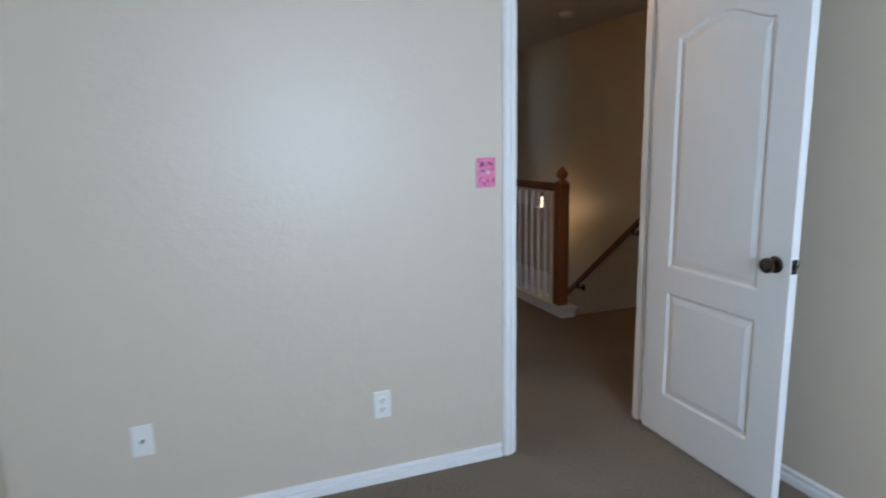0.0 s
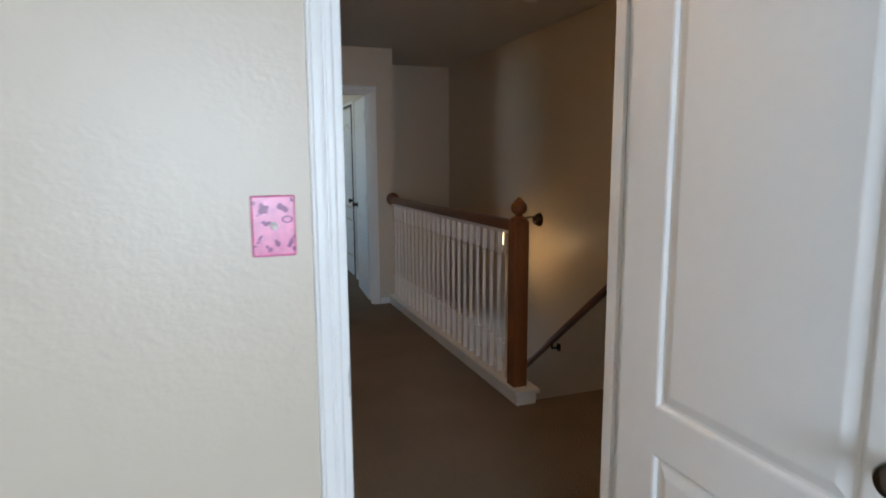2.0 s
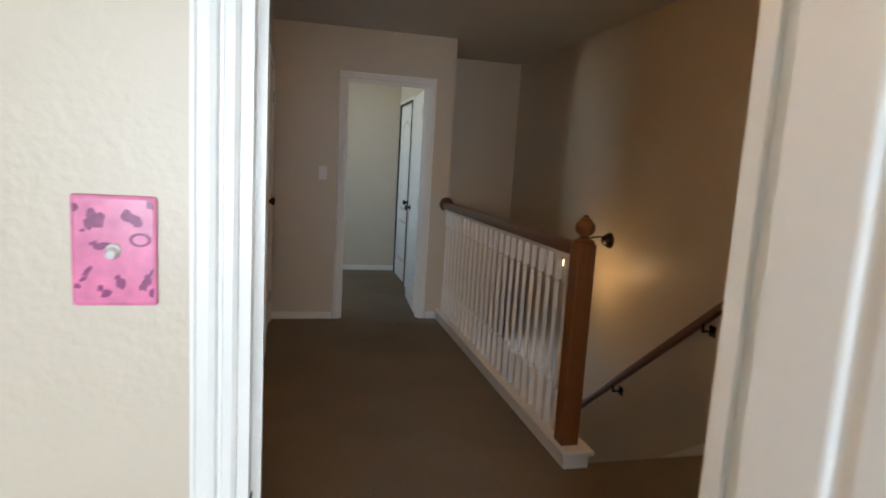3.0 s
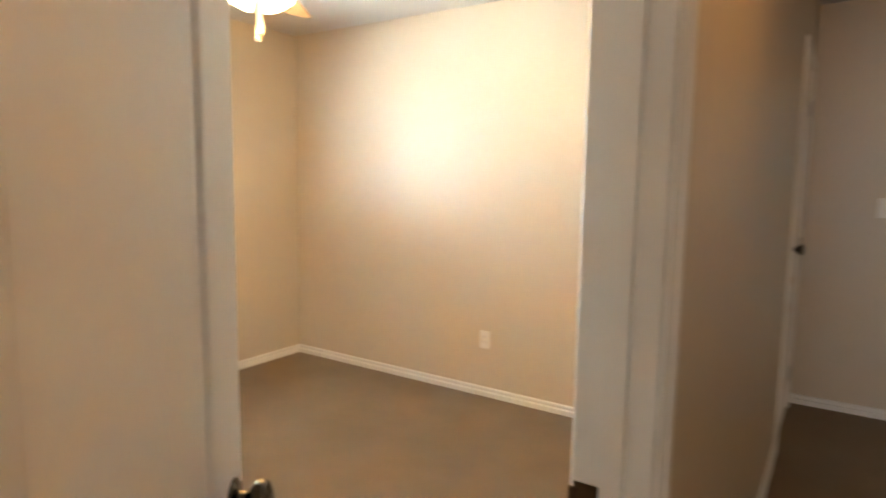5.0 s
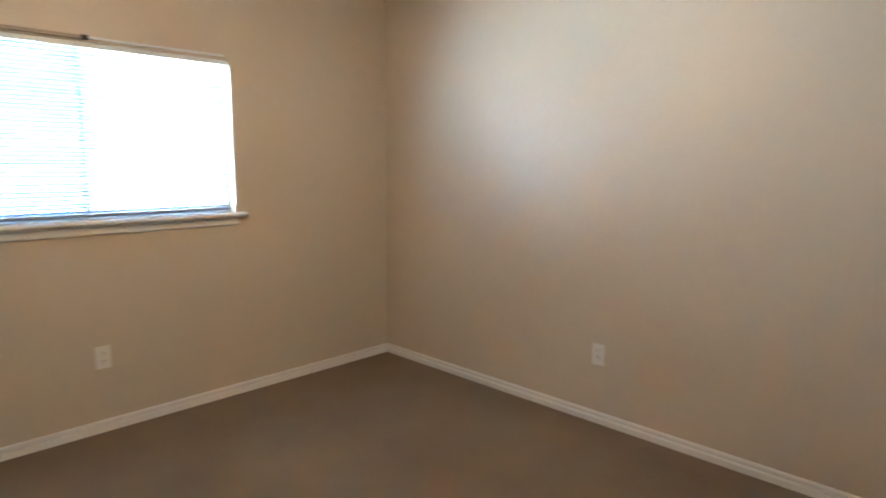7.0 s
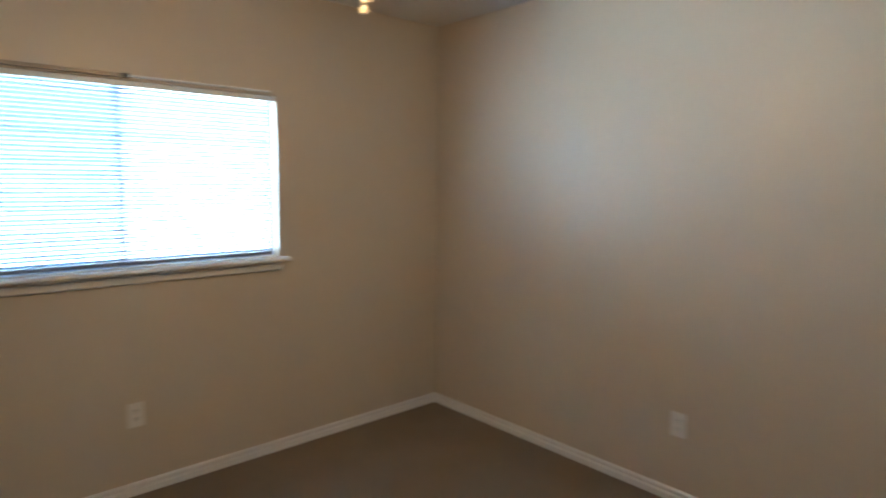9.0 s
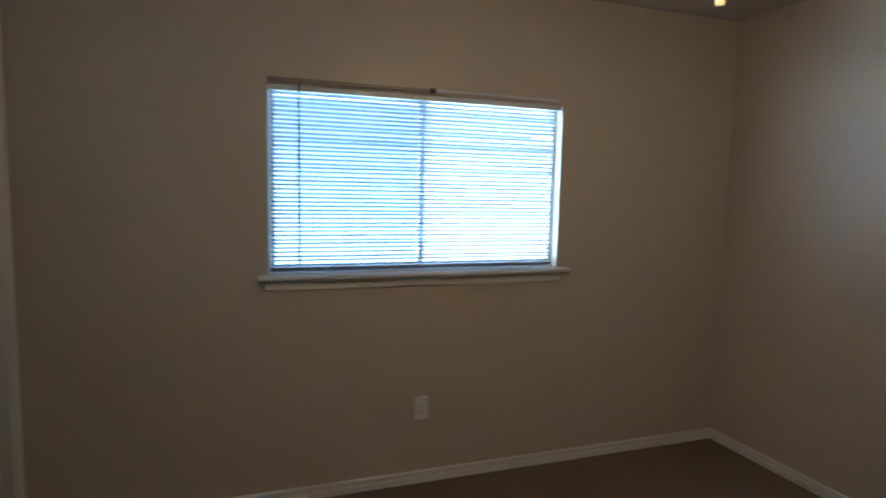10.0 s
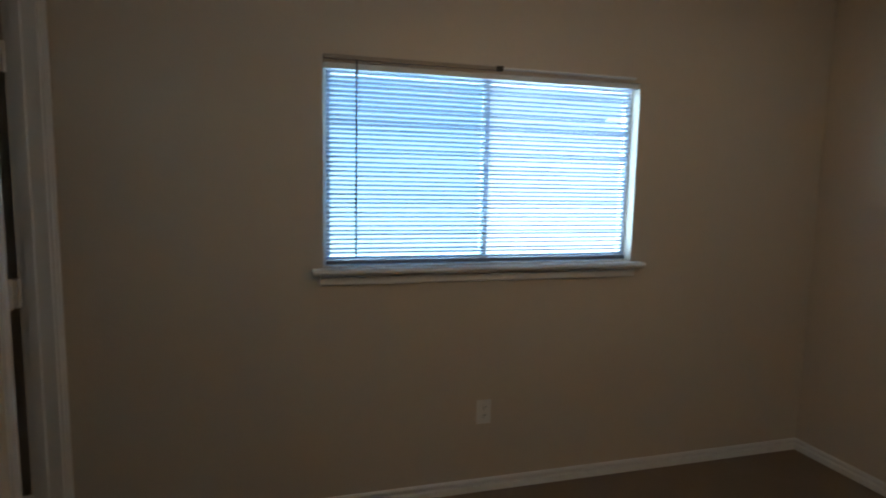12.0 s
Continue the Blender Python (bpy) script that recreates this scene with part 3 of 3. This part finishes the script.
# ---- plates and outlets ----
def outlet(m, style="duplex"):
    """A cover plate in the xz plane, facing -y."""
    root = thing("wall_outlet" if style != "switch" else "light_switch", m, {"duplex": "white plastic duplex outlet on the beige wall", "coax": "white plastic plate with a cable socket on the beige wall", "switch": "white plastic toggle light switch on the beige wall"}[style], "outlet" if style != "switch" else "light switch", {"duplex": "duplex outlets", "coax": "", "switch": "light switches"}[style])
    part("plate", B(-0.035, 0.035, -0.006, 0, -0.0575, 0.0575, bevel=0.0025), PLASTIC, root)
    if style == "duplex":
        for z in (-0.0195, 0.0195):
            rec = part("receptacle", lathe(bmesh.new(), [(0.0165, 0), (0.0165, 0.002), (0.0155, 0.003)], 20, Matrix.Translation((0, -0.006, z)) @ Matrix.Rotation(radians(90), 4, "X")), PLASTIC, root)
            for x, w in ((-0.0063, 0.0012), (0.0063, 0.0016)):
                part("slot", B(x - w, x + w, -0.0094, -0.0088, z - 0.001, z + 0.008), DARKSLOT, rec)
            part("ground_slot", B(-0.002, 0.002, -0.0094, -0.0088, z - 0.0105, z - 0.006), DARKSLOT, rec)
    elif style == "coax":
        part("socket", lathe(bmesh.new(), [(0.007, 0), (0.007, 0.004), (0.0048, 0.0045), (0.0048, 0.013), (0.002, 0.0132)], 16, Matrix.Translation((0, -0.006, 0)) @ Matrix.Rotation(radians(90), 4, "X")), STEEL, root, "threaded metal cable socket", True)
    else:
        part("toggle", B(-0.005, 0.005, -0.018, -0.006, -0.004, 0.012, bevel=0.002), PLASTIC, root)
    for z in ((-0.03, 0.03) if style == "switch" else (0.0,) if style == "duplex" else (-0.042, 0.042)):
        part("screw", lathe(bmesh.new(), [(0.0032, 0), (0.0028, 0.001)], 10, Matrix.Translation((0, -0.006, z)) @ Matrix.Rotation(radians(90), 4, "X")), PLASTIC, root)
    return root


outlet(pose(-1.483, 0, 0.358), "coax")
outlet(pose(-0.604, 0, 0.338))
outlet(pose(-1.78, B_N, 0.370))
outlet(pose(B_W, 1.533, 0.383, 0, 0, 90))
outlet(pose(-2.84, B_S, 1.22, 0, 0, 180), "switch")
outlet(pose(0.26, HALL_N, 1.25), "switch")

plate = thing("switch_plate", pose(-0.135, 0, 1.259), "hand-painted pink switch plate with plum marks beside the door", "switch plate")
part("plate", B(-0.042, 0.042, -0.007, 0, -0.060, 0.060, bevel=0.004), PINK, plate)
part("toggle", lathe(bmesh.new(), [(0.0075, 0), (0.0078, 0.004), (0.0055, 0.006), (0.0060, 0.013), (0.0045, 0.016), (0.001, 0.0165)], 16, Matrix.Translation((0, -0.007, 0.002)) @ Matrix.Rotation(radians(104), 4, "X")), PEARL, plate, "small pearly white toggle", True)
rnd = random.Random(5)
marks = [(-0.022, 0.040, 0.006, 0.004, 70), (-0.024, 0.029, 0.005, 0.006, 10), (0.024, 0.031, 0.006, 0.004, 40), (0.013, 0.042, 0.005, 0.003, 0), (-0.020, 0.009, 0.005, 0.002, 30), (0.003, -0.028, 0.004, 0.002, 30), (-0.014, -0.040, 0.004, 0.003, 60), (0.033, -0.030, 0.003, 0.006, 20), (-0.030, -0.030, 0.005, 0.002, 35),
         (-0.018, 0.034, 0.012, 0.009, 20), (0.018, 0.036, 0.011, 0.007, -20), (-0.012, 0.006, 0.010, 0.004, 10), (-0.026, -0.022, 0.007, 0.003, 50), (0.006, -0.034, 0.005, 0.007, 0),
         (-0.008, -0.046, 0.006, 0.004, 40), (0.030, -0.036, 0.008, 0.005, 60), (0.036, -0.024, 0.006, 0.002, 60), (0.038, -0.046, 0.005, 0.005, 0), (-0.036, -0.038, 0.004, 0.003, 0), (-0.037, 0.046, 0.004, 0.006, 0), (-0.030, 0.022, 0.003, 0.002, 0), (0.036, 0.050, 0.004, 0.005, 30)]
for k, (x, z, w, h, a) in enumerate(marks):
    bm = bmesh.new()
    n = 11
    ring = [(w * (0.7 + 0.5 * rnd.random()) * math.cos(2 * math.pi * i / n), h * (0.6 + 0.7 * rnd.random()) * math.sin(2 * math.pi * i / n)) for i in range(n)]
    r = Matrix.Rotation(radians(a), 2)
    top = [bm.verts.new((max(-0.039, min(0.039, x + (r @ Vector(p)).x)), -0.00745 - 0.00005 * k, max(-0.057, min(0.057, z + (r @ Vector(p)).y)))) for p in ring]
    bot = [bm.verts.new((v.co.x, -0.0068, v.co.z)) for v in top]
    bm.faces.new(top)
    for i in range(n):
        bm.faces.new((top[i], top[(i + 1) % n], bot[(i + 1) % n], bot[i]))
    part("painted_mark", bm, PINKDARK, plate)
bm = bmesh.new()
n = 24
rings = [[bm.verts.new((0.026 + (0.011 * s) * math.cos(2 * math.pi * i / n), -0.0088, 0.013 + (0.0075 * s) * math.sin(2 * math.pi * i / n))) for i in range(n)] for s in (1, 0.68)]
for i in range(n):
    bm.faces.new((rings[0][i], rings[0][(i + 1) % n], rings[1][(i + 1) % n], rings[1][i]))
part("painted_ring", bm, PINKDARK, plate)

# Fixture out of view, assumed and placed to warm the hall's west wall.
assumed_hall_light = thing("assumed_ceiling_light", pose(0.03, 1.30, CEIL), "assumed out-of-view flush ceiling light with a lit frosted glass dome in the hall", "ceiling light")
part("base", lathe(bmesh.new(), [(0.150, -0.022), (0.158, -0.018), (0.160, 0)], 40), BRASS, assumed_hall_light, "bronze base ring", True)
part("glass_dome", lathe(bmesh.new(), [(0.004, -0.098), (0.045, -0.094), (0.090, -0.078), (0.125, -0.050), (0.143, -0.023)], 40), LENS, assumed_hall_light, "lit frosted glass dome", True)
lamp("assumed_hall_bulb", "POINT", pose(0.03, 1.30, CEIL - 0.16), 7.2, (1.0, 0.50, 0.16), radius=0.09)

smoke = thing("smoke_detector", pose(1.70, 2.35, CEIL), "round white smoke detector on the hall ceiling", "smoke detector")
part("body", lathe(bmesh.new(), [(0.02, -0.042), (0.045, -0.040), (0.058, -0.030), (0.062, -0.012), (0.068, -0.010), (0.068, 0)], 32), PLASTIC, smoke, "", True)

# ---- second bedroom: window with blind ----
win = thing("window_1", pose(0, 0, 0), "white vinyl sliding window glowing with daylight", "window", kind="structure")
FX0, FX1 = B_W - 0.115, B_W - 0.065
bm = bmesh.new()
for b_ in ((y0, y0 + 0.035, z0, z1), (y1 - 0.016, y1, z0, z1), (y0 + 0.035, y1 - 0.016, z0, z0 + 0.035), (y0 + 0.035, y1 - 0.016, z1 - 0.035, z1)):
    box(bm, FX0, FX1, *b_)
part("window_frame", bm, VINYL, win)
ym = (y0 + y1) / 2
part("meeting_rail", B(FX0 + 0.002, FX1 + 0.006, ym - 0.012, ym + 0.012, z0 + 0.036, z1 - 0.036, bevel=0.003), VINYL, win)
for a, b in ((y0 + 0.036, ym - 0.016), (ym + 0.016, y1 - 0.017)):
    p = part("pane", B(B_W - 0.092, B_W - 0.088, a, b, z0 + 0.036, z1 - 0.036), GLASS, win)
    p.visible_shadow = False
bm = B(B_W - 0.1235, B_W - 0.1225, y0 + 0.036, ym - 0.001, z0 + 0.036, z1 - 0.036)
part("insect_screen", bm, SCREEN, win, "grey insect screen outside one half")
stool = [(0, 0), (0.050, 0), (0.060, 0.006), (0.062, 0.014), (0.056, 0.022), (0, 0.022)]
sill = part("window_sill", strip(bmesh.new(), stool, (B_W, 0.764, 1.045), (B_W, 2.310, 1.045), out=(1, 0, 0)), TRIM)
tagged(sill, "white painted moulded window stool", "window sill", kind="structure")
reveal = bmesh.new()
box(reveal, B_W - 0.065, B_W, y0, y1, z0 - 0.022, z0 - 0.001)
part("inner_sill", reveal, TRIM, sill)
apron = part("apron", strip(bmesh.new(), [(0, 0), (0.011, 0), (0.015, 0.006), (0.015, 0.036), (0.022, 0.046), (0, 0.047)], (B_W, 0.795, 0.996), (B_W, 2.280, 0.996), out=(1, 0, 0)), TRIM, sill)

blind = thing("window_blind", pose(0, 0, 0), "lowered white horizontal mini blind with slats tilted half open", "blind")
part("headrail", B(B_W - 0.040, B_W - 0.002, y0 + 0.006, y1 - 0.006, z1 - 0.028, z1 - 0.003, bevel=0.002), VINYL, blind)
part("bottom_rail", B(B_W - 0.034, B_W - 0.010, y0 + 0.014, y1 - 0.026, z0 + 0.013, z0 + 0.029, bevel=0.003), SHADED_VINYL, blind, "bottom rail, slate colour standing in for its shade")
n_slats = 41


def slat_mesh(ya, yb):
    """A curved strip of thin vinyl from ya to yb."""
    bm = bmesh.new()
    rows_ = []
    for i in range(7):
        u = -1 + 2 * i / 6
        rows_.append([bm.verts.new((0.0125 * u, y, 0.0022 * (1 - u * u) + o)) for y in (ya, yb) for o in (0, 0.0006)])
    for p, q in zip(rows_, rows_[1:]):
        bm.faces.new((p[0], q[0], q[2], p[2])), bm.faces.new((p[1], p[3], q[3], q[1]))
    return finish("slat", bm, SLAT)


slat, broken = slat_mesh(y0 + 0.016, y1 - 0.030), slat_mesh(y0 + 0.016, y1 - 0.155)
for i in range(n_slats):
    ob = new("slat", broken if i == 33 else slat)
    ob.parent = blind
    ob.location = (B_W - 0.022, 0, z0 + 0.040 + i * (z1 - 0.036 - z0 - 0.040) / (n_slats - 1))
    shut = (0, 1, 3, 3, 3, 1)[i - 27] if 27 <= i <= 32 else 0
    ob.rotation_euler = (radians(rnd.uniform(-0.10, 0.10)), radians(-25 - shut + rnd.uniform(-2, 2)), 0)
    if i == 33:
        tagged(ob, "slat snapped short at one end")
for y in (y0 + 0.20, ym, y1 - 0.20):
    for dx in (-0.036, -0.009):
        part("ladder_cord", B(B_W + dx - 0.0006, B_W + dx + 0.0006, y - 0.0006, y + 0.0006, z0 + 0.02, z1 - 0.02), VINYL, blind)
part("tilt_wand", lathe(bmesh.new(), [(0.004, 0), (0.004, 0.80)], 8, Matrix.Translation((B_W + 0.006, y0 + 0.135, z0 + 0.045))), CORD, blind, "dark tilt wand", True)
rod = thing("valance", pose(0, 0, 0), "two-piece taupe valance strip along the blind's top", "valance")
part("strip", B(B_W + 0.001, B_W + 0.020, y0 + 0.0, ym + 0.02, z1 + 0.006, z1 + 0.024, bevel=0.003), SCREEN_RAIL, rod)
part("strip", B(B_W + 0.001, B_W + 0.020, ym + 0.022, y1 - 0.035, z1 + 0.012, z1 + 0.022, bevel=0.003), VINYL, rod)
part("clip", B(B_W + 0.001, B_W + 0.026, ym + 0.004, ym + 0.034, z1 + 0.006, z1 + 0.026, bevel=0.002), DARKSLOT, rod)

# ---- second bedroom: ceiling fan ----
FAN = Vector((-1.90, 1.74, CEIL))
fan = thing("ceiling_fan", Matrix.Translation(FAN), "ceiling fan with oak blades and lit frosted glass shades", "ceiling fan")
part("canopy", lathe(bmesh.new(), [(0.016, -0.145), (0.018, -0.075), (0.055, -0.06), (0.070, -0.02), (0.072, 0)], 32), BRASS, fan, "", True)
part("motor_housing", lathe(bmesh.new(), [(0.04, -0.275), (0.085, -0.268), (0.115, -0.245), (0.12, -0.20), (0.10, -0.165), (0.05, -0.146)], 40), BRASS, fan, "bronze motor housing", True)
part("switch_housing", lathe(bmesh.new(), [(0.02, -0.330), (0.050, -0.325), (0.058, -0.30), (0.055, -0.276)], 32), BRASS, fan, "", True)
bm = bmesh.new()
n = 10
outline = [(0.17, -0.050)] + [(0.17 + 0.45 * i / n, -0.050 - 0.024 * math.sin(math.pi * i / n * 0.5)) for i in range(1, n)]
outline += [(0.62 + 0.035 * math.sin(math.pi * i / 8), -0.074 * math.cos(math.pi * i / 8)) for i in range(9)]
outline += [(x, -y) for x, y in outline[n - 1:0:-1]] + [(0.17, 0.050)]
tops = [bm.verts.new((x, y, 0.003)) for x, y in outline]
bots = [bm.verts.new((x, y, -0.003)) for x, y in outline]
bm.faces.new(tops), bm.faces.new(bots[::-1])
for i in range(len(tops)):
    bm.faces.new((tops[i], tops[(i + 1) % len(tops)], bots[(i + 1) % len(tops)], bots[i]))
blade = finish("blade", bm, BLADE)
iron = finish("blade_iron", box(box(bmesh.new(), 0.10, 0.19, -0.012, 0.012, -0.010, -0.004), 0.18, 0.25, -0.035, 0.035, -0.009, -0.004), BRASS)
for i in range(5):
    m = Matrix.Rotation(radians(52 + 72 * i), 4, "Z") @ Matrix.Translation((0, 0, -0.262)) @ Matrix.Rotation(radians(11), 4, "X")
    ob = new("blade", blade)
    ob.parent, ob.matrix_local = fan, m
    ir = new("blade_iron", iron)
    ir.parent = ob
SHADE = [(0.022, 0.0), (0.030, -0.012), (0.046, -0.035), (0.058, -0.062), (0.066, -0.088), (0.063, -0.090), (0.054, -0.062), (0.042, -0.035), (0.026, -0.013), (0.018, -0.002)]
for i in range(4):
    m = Matrix.Rotation(radians(8 + 90 * i), 4, "Z") @ Matrix.Translation((0.062, 0, -0.300)) @ Matrix.Rotation(radians(-38), 4, "Y")
    arm = part("light_arm", lathe(bmesh.new(), [(0.012, 0.03), (0.016, 0.015), (0.024, 0.004), (0.024, -0.004)], 16), BRASS, fan, "", True, m)
    part("shade", lathe(bmesh.new(), SHADE, 28), SHADE_GLOW, arm, "glowing frosted tulip glass shade", True)
    lamp("fan_bulb", "POINT", Matrix.Translation(FAN + (m @ Vector((0, 0, -0.12)))), 8.0, WARM, radius=0.06)
for dx, low in ((0.010, -0.465), (-0.010, -0.488)):
    part("pull_chain", B(dx - 0.0018, dx + 0.0018, -0.0018, 0.0018, low, -0.327), TASSEL, fan, "pale beaded pull chain")
    part("chain_tassel", lathe(bmesh.new(), [(0.010, low - 0.040), (0.011, low - 0.030), (0.005, low - 0.020), (0.009, low - 0.012), (0.003, low)], 12, Matrix.Translation((dx, 0, 0))), TASSEL, fan, "ivory chain pull", True)

# windows behind the camera and, only assumed, in the far bedroom
def plain_window(name, m, w, h, label):
    """A framed two-light window in the xz plane, facing -y."""
    root = thing(name, m, label, "window", kind="structure")
    bm = bmesh.new()
    for b_ in ((-w / 2, -w / 2 + 0.04, -h / 2, h / 2), (w / 2 - 0.04, w / 2, -h / 2, h / 2), (-w / 2 + 0.04, w / 2 - 0.04, -h / 2, -h / 2 + 0.04), (-w / 2 + 0.04, w / 2 - 0.04, h / 2 - 0.04, h / 2), (-0.02, 0.02, -h / 2 + 0.04, h / 2 - 0.04)):
        box(bm, b_[0], b_[1], -0.03, 0.02, b_[2], b_[3])
    part("window_frame", bm, VINYL, root)
    for a, b in ((-w / 2 + 0.041, -0.021), (0.021, w / 2 - 0.041)):
        part("pane", B(a, b, -0.008, -0.004, -h / 2 + 0.041, h / 2 - 0.041), GLASS, root).visible_shadow = False
    return root


plain_window("window_2", pose(-0.30, A_S - 0.02, 1.38, 0, 0, 180), 1.5, 1.2, "white framed bedroom window letting in daylight")
plain_window("window_3", pose(C_W - 0.02, 5.7, 1.5, 0, 0, 90), 1.2, 1.1, "assumed white framed window of the far bedroom, out of view")

# ---- outside ----
HAZE = bpy.data.materials.new("bright_sky_haze")
HAZE.use_nodes = True
hn, hl = HAZE.node_tree.nodes, HAZE.node_tree.links
em = hn.new("ShaderNodeEmission")
em.inputs[1].default_value = 11.0
hco, hsep, hmap, hramp = hn.new("ShaderNodeTexCoord"), hn.new("ShaderNodeSeparateXYZ"), hn.new("ShaderNodeMapRange"), hn.new("ShaderNodeValToRGB")
hmap.inputs["From Min"].default_value, hmap.inputs["From Max"].default_value = -0.5, 3.4
hramp.color_ramp.elements[0].color, hramp.color_ramp.elements[1].color = (0.92, 1.0, 1.0, 1), (0.27, 0.50, 0.80, 1)
hl.new(hco.outputs["Object"], hsep.inputs[0]), hl.new(hsep.outputs["Z"], hmap.inputs["Value"])
hl.new(hmap.outputs[0], hramp.inputs[0]), hl.new(hramp.outputs[0], em.inputs[0])
hl.new(em.outputs[0], hn["Material Output"].inputs[0])
tagged(part("backdrop", B(-9.1, -9.0, -8, 12, -3.1, 8), HAZE), "pale bright sky outside the window", "sky backdrop", kind="structure")

bm = bmesh.new()
box(bm, -4000, 4000, -4000, 4000, LOW - 0.6, LOW - 0.5)
tagged(part("ground", bm, material("dry_ground", (0.16, 0.14, 0.10), 0.95, vary=0.2)), "dry ground outside the house", "ground", kind="structure")
